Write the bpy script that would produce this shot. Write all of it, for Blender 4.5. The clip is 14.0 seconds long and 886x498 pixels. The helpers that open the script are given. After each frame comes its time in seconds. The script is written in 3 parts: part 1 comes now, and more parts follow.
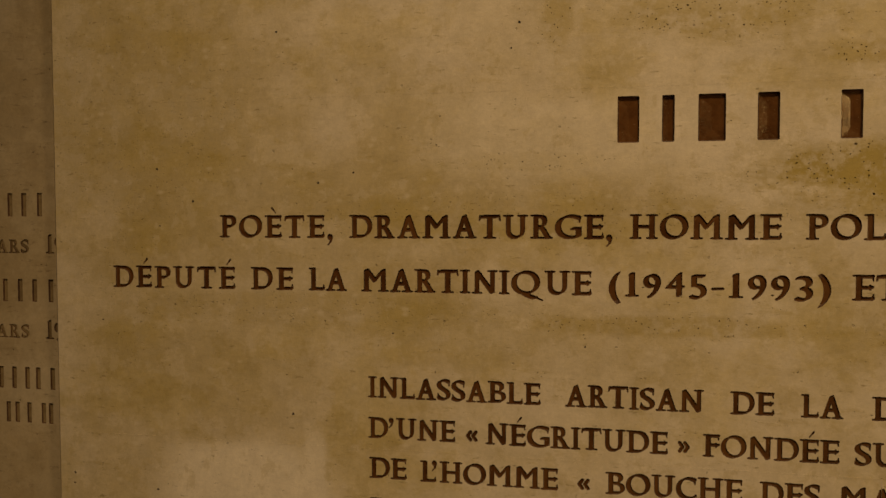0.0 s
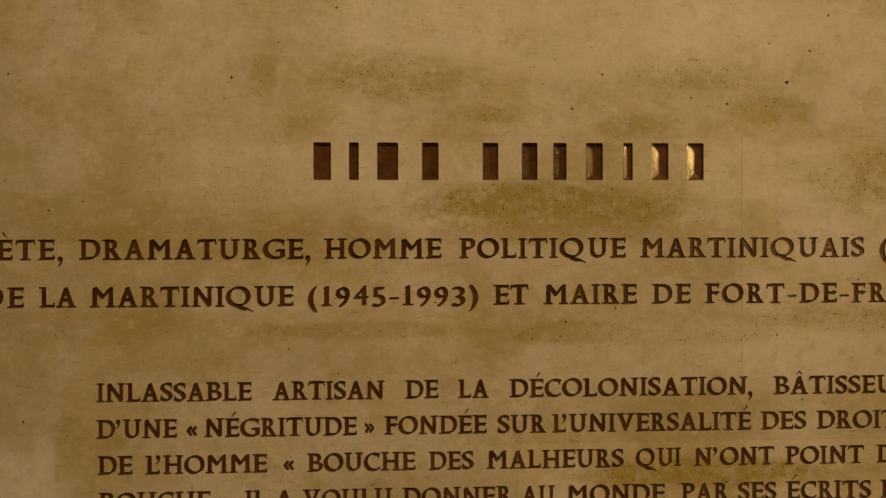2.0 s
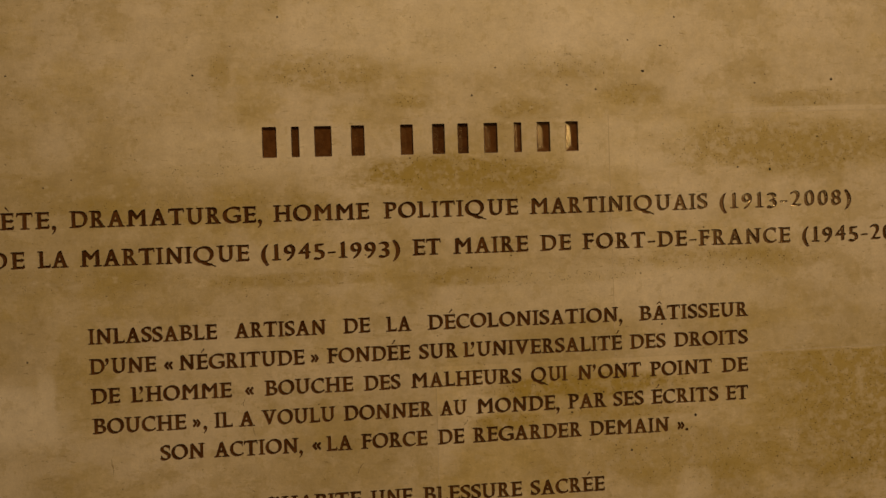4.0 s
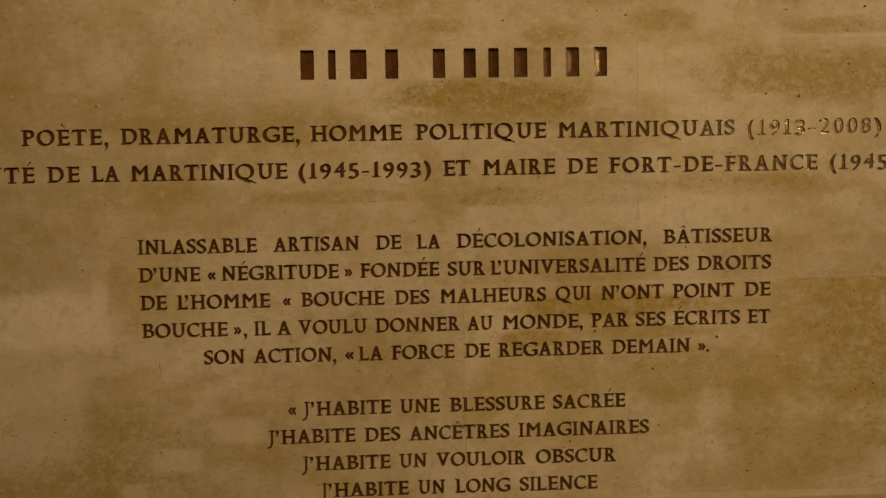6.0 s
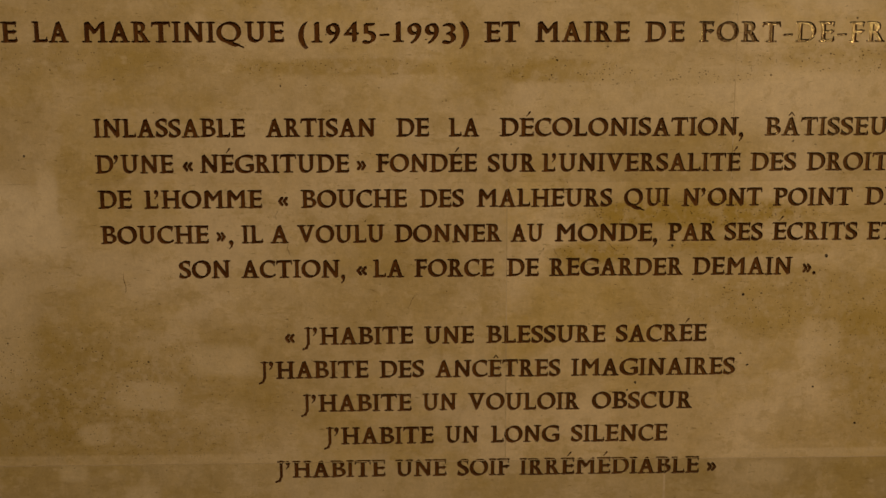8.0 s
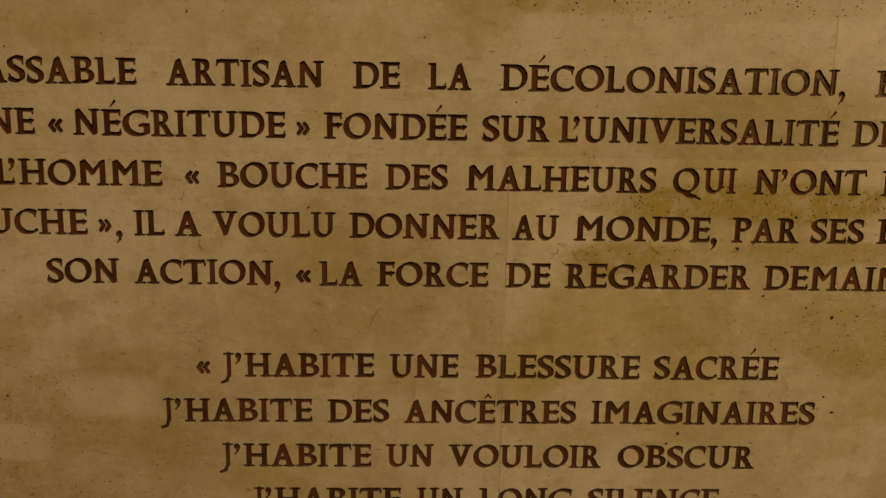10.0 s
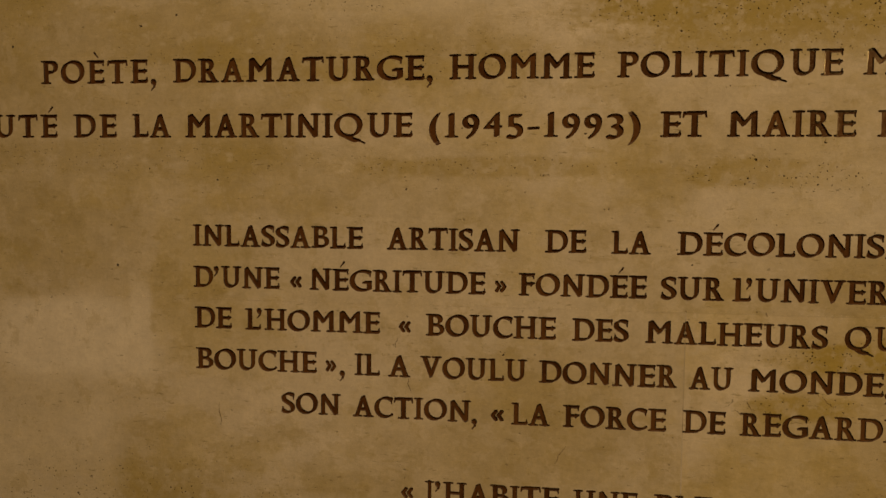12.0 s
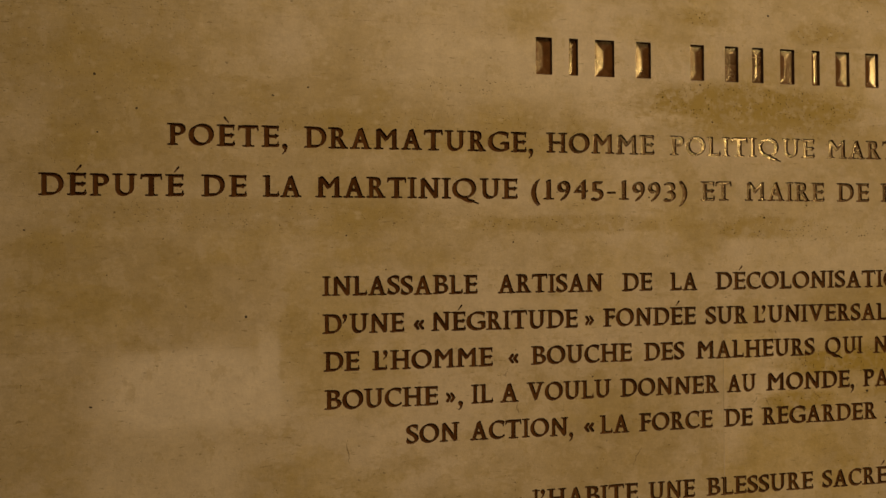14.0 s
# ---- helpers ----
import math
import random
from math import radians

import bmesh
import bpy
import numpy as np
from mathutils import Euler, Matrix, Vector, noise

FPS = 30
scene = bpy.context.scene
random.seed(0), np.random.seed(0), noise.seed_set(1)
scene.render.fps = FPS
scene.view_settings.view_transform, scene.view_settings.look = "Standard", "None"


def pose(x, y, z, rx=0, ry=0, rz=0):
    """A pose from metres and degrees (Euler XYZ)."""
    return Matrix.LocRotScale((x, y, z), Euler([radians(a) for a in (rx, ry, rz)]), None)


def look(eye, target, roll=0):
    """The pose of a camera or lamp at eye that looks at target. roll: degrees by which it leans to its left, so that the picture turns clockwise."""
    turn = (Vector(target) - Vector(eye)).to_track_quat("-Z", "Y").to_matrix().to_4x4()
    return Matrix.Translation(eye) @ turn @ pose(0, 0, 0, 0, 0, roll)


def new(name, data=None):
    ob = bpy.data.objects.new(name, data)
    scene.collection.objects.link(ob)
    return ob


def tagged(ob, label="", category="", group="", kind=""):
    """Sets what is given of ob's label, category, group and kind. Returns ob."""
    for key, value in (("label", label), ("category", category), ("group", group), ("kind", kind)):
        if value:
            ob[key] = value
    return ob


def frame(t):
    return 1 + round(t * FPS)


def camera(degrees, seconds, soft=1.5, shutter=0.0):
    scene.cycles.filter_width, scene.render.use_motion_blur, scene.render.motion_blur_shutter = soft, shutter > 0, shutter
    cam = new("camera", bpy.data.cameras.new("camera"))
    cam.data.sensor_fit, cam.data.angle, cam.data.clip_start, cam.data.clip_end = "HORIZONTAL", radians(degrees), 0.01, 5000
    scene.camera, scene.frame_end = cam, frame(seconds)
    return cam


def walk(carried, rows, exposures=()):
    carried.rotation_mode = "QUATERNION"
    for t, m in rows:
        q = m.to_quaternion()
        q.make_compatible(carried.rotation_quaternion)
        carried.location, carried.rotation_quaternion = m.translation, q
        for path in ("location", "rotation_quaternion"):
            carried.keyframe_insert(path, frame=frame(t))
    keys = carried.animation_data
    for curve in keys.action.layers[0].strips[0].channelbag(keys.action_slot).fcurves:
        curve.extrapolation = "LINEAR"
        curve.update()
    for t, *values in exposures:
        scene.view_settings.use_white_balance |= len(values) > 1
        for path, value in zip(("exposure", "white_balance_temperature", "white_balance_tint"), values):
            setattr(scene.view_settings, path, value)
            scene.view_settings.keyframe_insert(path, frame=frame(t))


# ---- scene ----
from mathutils import geometry

cam = camera(56.7, 14.0)
PATH = [
    (0, (-0.264, -0.92, 1.712), (-0.681, 1.034, 1.631), -0.1),
    (0.5, (-0.217, -0.939, 1.719), (-0.633, 1.015, 1.64), -0.0),
    (1, (-0.178, -0.976, 1.711), (-0.508, 0.996, 1.649), 0.1),
    (1.5, (-0.143, -1.021, 1.693), (-0.201, 0.978, 1.681), 0.0),
    (2, (-0.144, -1.1, 1.701), (-0.052, 0.898, 1.697), -0.2),
    (2.5, (-0.157, -1.193, 1.702), (0.017, 0.799, 1.683), -0.8),
    (3, (-0.139, -1.267, 1.69), (0.056, 0.724, 1.683), -1.8),
    (3.2, (-0.129, -1.286, 1.686), (0.075, 0.703, 1.677), -2.1),
    (5.3, (-0.098, -1.441, 1.578), (0.029, 0.554, 1.511), -0.4),
    (5.5, (-0.093, -1.438, 1.579), (0.011, 0.558, 1.497), -0.4),
    (6, (-0.083, -1.422, 1.565), (-0.006, 0.574, 1.47), -1.1),
    (6.5, (-0.084, -1.401, 1.542), (-0.017, 0.594, 1.418), -1.1),
    (7, (-0.087, -1.372, 1.512), (-0.009, 0.618, 1.321), -0.4),
    (7.5, (-0.089, -1.29, 1.5055), (-0.026, 0.692, 1.2455), -0.2),
    (8, (-0.107, -1.123, 1.487), (-0.063, 0.86, 1.236), -0.2),
    (8.2, (-0.108, -1.062, 1.486), (-0.072, 0.922, 1.237), -0.1),
    (10.3, (-0.076, -0.792, 1.489), (-0.027, 1.175, 1.128), 1.1),
    (10.5, (-0.088, -0.807, 1.509), (-0.051, 1.166, 1.182), 1.4),
    (11, (-0.111, -0.849, 1.526), (-0.276, 1.127, 1.260), 0.7),
    (11.5, (-0.110, -0.863, 1.541), (-0.365, 1.108, 1.326), 0.4),
    (12, (-0.125, -0.900, 1.563), (-0.415, 1.075, 1.425), 0.5),
    (12.5, (-0.217, -1.027, 1.568), (-0.111, 0.970, 1.526), 0.9),
    (13, (-0.327, -1.118, 1.551), (-0.074, 0.866, 1.535), 0.9),
    (13.5, (-0.476, -1.085, 1.541), (-0.167, 0.891, 1.543), 0.8),
    (14, (-0.613, -1.049, 1.545), (-0.205, 0.909, 1.568), -0.4),
]
walk(cam, [(t, look(eye, target, roll)) for t, eye, target, roll in PATH])

# ---- light: one warm lamp in the hall behind the reader, an added overhead spot, closed room, no daylight ----
world = bpy.data.worlds.new("hall_dark")
world.use_nodes = True
world.node_tree.nodes["Background"].inputs[0].default_value = (0.02, 0.013, 0.006, 1)
world.node_tree.nodes["Background"].inputs[1].default_value = 0.2
scene.world = world


def point_lamp(name, place, watts, colour, radius):
    data = bpy.data.lights.new(name, "POINT")
    data.energy, data.color, data.shadow_soft_size = watts, colour, radius
    ob = new(name, data)
    ob.location = place
    return ob


WARM = (1.0, 0.750, 0.452)
point_lamp("hall_lamp", (2.70, -4.05, 2.63), 100, WARM, 0.16)


def spot_lamp(name, place, target, watts, colour, radius, degrees):
    data = bpy.data.lights.new(name, "SPOT")
    data.energy, data.color, data.shadow_soft_size, data.spot_size, data.spot_blend = watts, colour, radius, radians(degrees), 1.0
    ob = new(name, data)
    ob.matrix_world = look(place, target)
    return ob


# unseen spot, added to brighten the middle of the inscribed face
spot_lamp("overhead_fill", (0.45, -2.7, 4.9), (0.12, 0.0, 1.54), 435, WARM, 0.20, 50)

# ---- materials ----


class Nodes:
    """Short hand for a node material."""

    def __init__(self, name):
        self.mat = bpy.data.materials.new(name)
        self.mat.use_nodes = True
        self.tree = self.mat.node_tree
        self.bsdf = self.tree.nodes["Principled BSDF"]

    def add(self, kind, inputs=(), **settings):
        node = self.tree.nodes.new(kind)
        if "operation" in settings:
            node.operation = settings["operation"]
        if "blend_type" in settings:
            node.data_type, node.blend_type = "RGBA", settings["blend_type"]
        if "feature" in settings:
            node.feature = settings["feature"]
        if "interpolation_type" in settings:
            node.interpolation_type = settings["interpolation_type"]
        for key, value in dict(inputs).items():
            self.put(node.inputs[key], value)
        return node

    def put(self, socket, value):
        if isinstance(value, bpy.types.NodeSocket):
            self.tree.links.new(value, socket)
        else:
            socket.default_value = value

    def math(self, op, a, b=0.0, c=0.0):
        return self.add("ShaderNodeMath", {0: a, 1: b, 2: c}, operation=op).outputs[0]

    def noise(self, vector, scale, detail=4.0, rough=0.55):
        return self.add("ShaderNodeTexNoise", {"Vector": vector, "Scale": scale, "Detail": detail, "Roughness": rough}).outputs["Fac"]

    def ramp(self, value, a, b, to_a=0.0, to_b=1.0):
        return self.add("ShaderNodeMapRange", {0: value, 1: a, 2: b, 3: to_a, 4: to_b}, interpolation_type="SMOOTHSTEP").outputs[0]

    def mix(self, fac, a, b, blend="MIX"):
        return self.add("ShaderNodeMix", {0: fac, 6: a, 7: b}, blend_type=blend).outputs[2]

    def scaled(self, vector, scale):
        return self.add("ShaderNodeMapping", {"Vector": vector, "Scale": scale}).outputs[0]


def limestone(name, tan, pale, brown, stains=(), washes=()):
    """Old honed limestone: bedding streaks, clouds, fine grain, dark pits; stains and pale washes as (x, z, half width, half height, strength) and the top edge of some."""
    n = Nodes(name)
    place = n.add("ShaderNodeNewGeometry").outputs["Position"]
    cloud = n.noise(place, 3.2, 7.0, 0.6)
    patch = n.noise(n.scaled(place, (1, 1, 1.7)), 8.5, 10.0, 0.70)
    bed = n.noise(n.scaled(place, (1, 1, 3.6)), 18.0, 9.0, 0.74)
    grain = n.noise(place, 240.0, 4.0, 0.7)
    mottle = n.noise(place, 55.0, 5.0, 0.65)
    colour = n.mix(n.ramp(cloud, 0.40, 0.62), tan, pale)
    ochre = n.noise(n.scaled(place, (1, 1, 1.5)), 4.6, 7.0, 0.66)
    crisp = n.noise(n.scaled(place, (1, 1, 1.3)), 6.5, 14.0, 0.68)
    colour = n.mix(n.math("MULTIPLY", n.ramp(ochre, 0.50, 0.60), 0.34), colour, (brown[0] * 1.28, brown[1] * 1.32, brown[2] * 1.5, 1))
    colour = n.mix(n.math("MULTIPLY", n.ramp(crisp, 0.53, 0.56), 0.24), colour, brown)
    colour = n.mix(n.math("MULTIPLY", n.ramp(bed, 0.56, 0.64), 0.30), colour, brown)
    colour = n.mix(n.math("MULTIPLY", n.ramp(crisp, 0.465, 0.43), 0.34), colour, pale)
    dirty = n.ramp(bed, 0.54, 0.66)
    axes = n.add("ShaderNodeSeparateXYZ", {0: place}).outputs
    for group, shade, rough_edge in ((stains, brown, 0.55), (washes, (pale[0] * 1.14, pale[1] * 1.17, pale[2] * 1.24, 1), 0.26)):
        for x, z, wide, high, strength, *top in group:
            dx = n.math("DIVIDE", n.math("SUBTRACT", axes[0], x), wide)
            dz = n.math("DIVIDE", n.math("SUBTRACT", axes[2], z), high)
            power = 2.0 if shade is brown else 4.0
            far = n.math("POWER", n.math("ADD", n.math("POWER", n.math("ABSOLUTE", dx), power), n.math("POWER", n.math("ABSOLUTE", dz), power)), 1 / power)
            if shade is brown:
                far = n.math("ADD", far, n.math("MULTIPLY", n.math("SUBTRACT", bed, 0.5), 1.2))
            far = n.math("ADD", far, n.math("MULTIPLY", n.math("SUBTRACT", patch, 0.5), rough_edge * 3))
            far = n.math("ADD", far, n.math("MULTIPLY", n.math("SUBTRACT", mottle, 0.5), rough_edge))
            inside = n.math("MULTIPLY", n.ramp(far, 1.2, 0.6), min(1.0, strength * (1.15 if shade is brown else 0.95)))
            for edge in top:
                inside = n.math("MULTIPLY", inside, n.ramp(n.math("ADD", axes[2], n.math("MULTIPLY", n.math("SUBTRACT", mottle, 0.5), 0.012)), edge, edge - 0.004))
            if shade is brown:
                inside = n.math("MULTIPLY", inside, n.ramp(mottle, 0.40, 0.54, 0.35, 1.0))
                dirty = n.math("MAXIMUM", dirty, n.math("MULTIPLY", inside, 1.8))
            colour = n.mix(inside, colour, shade)
    tone = n.ramp(grain, 0.25, 0.75, 0.94, 1.06)
    tone = n.math("MULTIPLY", tone, n.ramp(mottle, 0.28, 0.72, 0.93, 1.06))
    tone = n.math("MULTIPLY", tone, n.ramp(n.noise(place, 21.0, 6.0, 0.6), 0.3, 0.7, 0.96, 1.04))
    colour = n.mix(1.0, colour, n.add("ShaderNodeCombineColor", {0: tone, 1: tone, 2: tone}).outputs[0], "MULTIPLY")
    colour = n.mix(1.0, colour, n.add("ShaderNodeObjectInfo").outputs["Color"], "MULTIPLY")
    # pale shelly flecks
    fleck = n.add("ShaderNodeTexVoronoi", {"Vector": n.scaled(place, (1, 1, 1.6)), "Scale": 48.0}, feature="F1")
    rare_fleck = n.math("GREATER_THAN", n.add("ShaderNodeSeparateColor", {0: fleck.outputs["Color"]}).outputs[0], 0.72)
    spot = n.math("MULTIPLY", n.ramp(n.math("ADD", fleck.outputs["Distance"], n.math("MULTIPLY", mottle, 0.5)), 0.55, 0.30), rare_fleck)
    colour = n.mix(n.math("MULTIPLY", spot, 0.35), colour, (pale[0] * 1.1, pale[1] * 1.12, pale[2] * 1.15, 1))
    veil = n.noise(n.scaled(place, (1.2, 1, 1)), 26.0, 12.0, 0.72)
    colour = n.mix(n.math("MULTIPLY", n.ramp(veil, 0.55, 0.60), 0.30), colour, pale)
    colour = n.mix(n.math("MULTIPLY", n.ramp(veil, 0.45, 0.40), 0.24), colour, brown)
    # short dark dashes along the bedding
    dash = n.noise(n.scaled(place, (1, 1, 4.5)), 46.0, 6.0, 0.66)
    colour = n.mix(n.math("MULTIPLY", n.ramp(dash, 0.62, 0.67), 0.5), colour, (brown[0] * 0.5, brown[1] * 0.48, brown[2] * 0.5, 1))
    # pits: sparse small dark holes, thicker where the bedding is brown
    pits = None
    warp = n.add("ShaderNodeVectorMath", {0: n.add("ShaderNodeTexNoise", {"Vector": place, "Scale": 300.0}).outputs["Color"], 1: (0.0035, 0.0035, 0.0035)}, operation="MULTIPLY").outputs[0]
    worn = n.add("ShaderNodeVectorMath", {0: place, 1: warp}, operation="ADD").outputs[0]
    for scale, size, rare, anywhere, flat in ((24.0, 0.040, 0.74, 1.0, 1.2), (62.0, 0.085, 0.76, 0.35, 1.2), (120.0, 0.16, 0.64, 0.0, 1.2), (230.0, 0.25, 0.52, 0.0, 1.2), (75.0, 0.12, 0.66, 0.2, 3.2)):
        cell = n.add("ShaderNodeTexVoronoi", {"Vector": n.add("ShaderNodeMapping", {"Vector": worn, "Location": (3.31, 0.4, 1.73), "Scale": (1, 1, flat)}).outputs[0], "Scale": scale}, feature="F1")
        shade = n.add("ShaderNodeSeparateColor", {0: cell.outputs["Color"]}).outputs
        here = n.math("MULTIPLY", n.math("MAXIMUM", dirty, anywhere), n.math("GREATER_THAN", shade[0], rare))
        wide = n.math("MULTIPLY", size, n.math("ADD", n.math("MULTIPLY", shade[1], 0.9), 0.5))
        hole = n.math("MULTIPLY", n.ramp(n.math("DIVIDE", cell.outputs["Distance"], wide), 1.0, 0.65), here)
        pits = hole if pits is None else n.math("MAXIMUM", pits, hole)
    colour = n.mix(n.math("MULTIPLY", pits, 0.86), colour, (0.030, 0.016, 0.006, 1))
    height = n.math("SUBTRACT", n.math("ADD", n.math("MULTIPLY", grain, 0.22), n.math("ADD", n.math("MULTIPLY", mottle, 0.55), n.math("MULTIPLY", bed, 0.5))), pits)
    bump = n.add("ShaderNodeBump", {"Height": height, "Strength": 0.55, "Distance": 0.0013}).outputs[0]
    n.put(n.bsdf.inputs["Base Color"], colour)
    n.put(n.bsdf.inputs["Roughness"], n.math("MAXIMUM", n.ramp(patch, 0.3, 0.7, 0.45, 0.62), pits))
    n.put(n.bsdf.inputs["Specular IOR Level"], n.math("SUBTRACT", 0.45, n.math("MULTIPLY", pits, 0.45)))
    n.put(n.bsdf.inputs["Normal"], bump)
    return n.mat


UPPER_STAINS = (
    (0.05, 1.758, 0.2, 0.032, 0.9), (0.07, 1.742, 0.16, 0.035, 0.5), (-0.16, 1.935, 0.13, 0.035, 0.6), (0.62, 1.79, 0.26, 0.05, 0.7), (0.08, 1.585, 0.09, 0.018, 0.7),
    (-0.62, 1.6, 0.3, 0.022, 0.3), (-0.4, 1.71, 0.28, 0.03, 0.32), (0.5, 1.6, 0.22, 0.022, 0.5), (0.24, 1.94, 0.1, 0.03, 0.5),
    (-0.86, 1.62, 0.06, 0.1, 0.2), (0.16, 1.865, 0.05, 0.018, 0.6), (0.36, 1.885, 0.06, 0.022, 0.55), (0.66, 1.873, 0.09, 0.018, 0.55),
    (-0.02, 1.88, 0.05, 0.014, 0.55), (0.2, 1.578, 0.2, 0.012, 0.6), (-0.2, 1.59, 0.2, 0.012, 0.5), (-0.36, 1.772, 0.1, 0.012, 0.5), (0.1, 1.72, 0.2, 0.02, 0.4), (-0.33, 1.93, 0.02, 0.04, 0.5), (-0.86, 1.84, 0.16, 0.16, 0.22),
)
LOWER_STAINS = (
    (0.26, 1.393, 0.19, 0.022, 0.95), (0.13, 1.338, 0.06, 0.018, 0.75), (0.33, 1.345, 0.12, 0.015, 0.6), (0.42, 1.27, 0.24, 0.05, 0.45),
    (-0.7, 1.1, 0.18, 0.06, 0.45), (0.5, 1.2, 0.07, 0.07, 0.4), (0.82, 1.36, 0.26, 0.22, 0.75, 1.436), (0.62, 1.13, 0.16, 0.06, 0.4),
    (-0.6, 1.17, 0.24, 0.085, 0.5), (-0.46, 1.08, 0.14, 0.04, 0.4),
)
UPPER_WASHES = (
    (-0.33, 1.8, 0.16, 0.05, 0.5), (0.32, 1.55, 0.28, 0.05, 0.5), (0.12, 2.0, 0.35, 0.07, 0.5), (0.35, 1.8, 0.12, 0.05, 0.4),
    (0.7, 1.857, 0.14, 0.004, 0.4),
)
LOWER_WASHES = (
    (-0.705, 1.385, 0.118, 0.055, 1.05), (-0.74, 1.24, 0.1, 0.12, 0.55), (-0.39, 1.19, 0.05, 0.025, 0.5), (-0.495, 1.14, 0.05, 0.022, 0.5),
    (-0.57, 1.085, 0.022, 0.016, 0.55), (-0.606, 1.028, 0.022, 0.013, 0.55), (-0.51, 0.993, 0.026, 0.018, 0.6), (0.378, 1.018, 0.035, 0.018, 0.5),
    (0.45, 1.215, 0.03, 0.03, 0.4), (-0.64, 1.047, 0.4, 0.008, 0.32), (0.62, 1.047, 0.34, 0.007, 0.36), (-0.618, 1.40, 0.016, 0.062, 0.8),
)
TAN, PALE, BROWN = (0.500, 0.378, 0.192, 1), (0.645, 0.515, 0.34, 1), (0.365, 0.250, 0.050, 1)
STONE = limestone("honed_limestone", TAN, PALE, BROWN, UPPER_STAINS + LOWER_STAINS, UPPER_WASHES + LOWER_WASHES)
OLD_STONE = limestone("old_wall_limestone", (0.44, 0.325, 0.175, 1), (0.52, 0.40, 0.24, 1), (0.30, 0.205, 0.09, 1))


def plain_rough(name, dark, light, rough, metal=0.0, scale=30.0, relief=0.2):
    n = Nodes(name)
    place = n.add("ShaderNodeNewGeometry").outputs["Position"]
    coarse, fine = n.noise(place, scale, 6.0, 0.65), n.noise(place, scale * 9, 3.0, 0.6)
    own = n.math("MULTIPLY", n.math("SUBTRACT", n.add("ShaderNodeObjectInfo").outputs["Random"], 0.5), 0.22)
    colour = n.mix(n.ramp(n.math("ADD", coarse, own), 0.32, 0.68), dark, light)
    n.put(n.bsdf.inputs["Base Color"], colour)
    n.put(n.bsdf.inputs["Metallic"], metal)
    n.put(n.bsdf.inputs["Roughness"], n.ramp(fine, 0.25, 0.75, rough - 0.08, rough + 0.10))
    height = n.math("ADD", coarse, n.math("MULTIPLY", fine, 0.4))
    n.put(n.bsdf.inputs["Normal"], n.add("ShaderNodeBump", {"Height": height, "Strength": relief, "Distance": 0.0008}).outputs[0])
    return n.mat


GOLD = plain_rough("brown_lacquered_gilding", (0.070, 0.024, 0.006, 1), (0.130, 0.050, 0.013, 1), 0.18, 0.0, 45.0, 0.28)
for socket, value in (("IOR", 2.15), ("Specular Tint", (1.0, 0.80, 0.40, 1))):
    GOLD.node_tree.nodes["Principled BSDF"].inputs[socket].default_value = value
WORN_PAINT = plain_rough("worn_brown_paint", (0.17, 0.105, 0.04, 1), (0.27, 0.18, 0.075, 1), 0.6, 0.0, 80.0)
# dark brown that paints shade onto the cuts' sides and into the cracks
RECESS_SHADE = plain_rough("recess_shade_brown", (0.052, 0.021, 0.006, 1), (0.105, 0.046, 0.014, 1), 0.8, 0.0, 60.0)
PIT_DARK = plain_rough("near_black_pits", (0.018, 0.011, 0.006, 1), (0.045, 0.028, 0.014, 1), 0.9, 0.0, 300.0)
MORTAR = plain_rough("pale_lime_mortar", (0.47, 0.36, 0.21, 1), (0.60, 0.48, 0.32, 1), 0.75, 0.0, 70.0)
PLASTER = plain_rough("hall_stone", (0.36, 0.28, 0.17, 1), (0.46, 0.37, 0.24, 1), 0.7, 0.0, 2.5)
PAVING = plain_rough("hall_paving", (0.22, 0.17, 0.11, 1), (0.34, 0.27, 0.18, 1), 0.4, 0.0, 3.0)

# ---- letters: the built-in font's outlines, recut with a slanted chisel and serifs, in units of the capital height ----
CAP = 0.682
WIDTHS = dict(zip(
    "ABCDEFGHIJKLMNOPQRSTUVWXYZ0123456789()-',.«»",
    (1.05, 0.90, 0.93, 1.06, 0.83, 0.76, 1.10, 1.13, 0.46, 0.56, 1.0, 0.80, 1.27, 1.13, 1.13, 0.82, 1.36, 0.95, 0.70, 0.95, 1.08,
     1.08, 1.35, 1.0, 0.95, 0.9, 0.70, 0.56, 0.70, 0.68, 0.76, 0.68, 0.70, 0.66, 0.68, 0.71, 0.48, 0.48, 0.50, 0.26, 0.30, 0.21, 0.56, 0.56)))
PLAIN = {"É": "E", "È": "E", "Ê": "E", "Â": "A"}
STEP = 0.02
NIB, NIB_ANGLE, THIN = 0.168, radians(24), 0.106
FOOT = "AFHIKMNPRTXY1"          # letters with serifs under their stems
HEAD = "HIKMNUVWXYJ"            # and on top of them
LEFT_FOOT, LEFT_HEAD = "BDEL", "BDEFLPR"


def font_outline(char):
    """The outline of one built-in character as line segments, in capital heights, its left edge at 0."""
    data = bpy.data.curves.new("sample", "FONT")
    data.body, data.resolution_u = char, 8
    ob = new("sample", data)
    bpy.context.view_layer.update()
    mesh = ob.evaluated_get(bpy.context.evaluated_depsgraph_get()).to_mesh()
    co = np.array([v.co[:2] for v in mesh.vertices]) / CAP
    seen = {}
    for poly in mesh.polygons:
        for key in poly.edge_keys:
            seen[key] = seen.get(key, 0) + 1
    seg = np.array([(co[a], co[b]) for (a, b), k in seen.items() if k == 1])
    bpy.data.objects.remove(ob)
    bpy.data.curves.remove(data)
    seg[:, :, 0] -= seg[:, :, 0].min()
    return seg


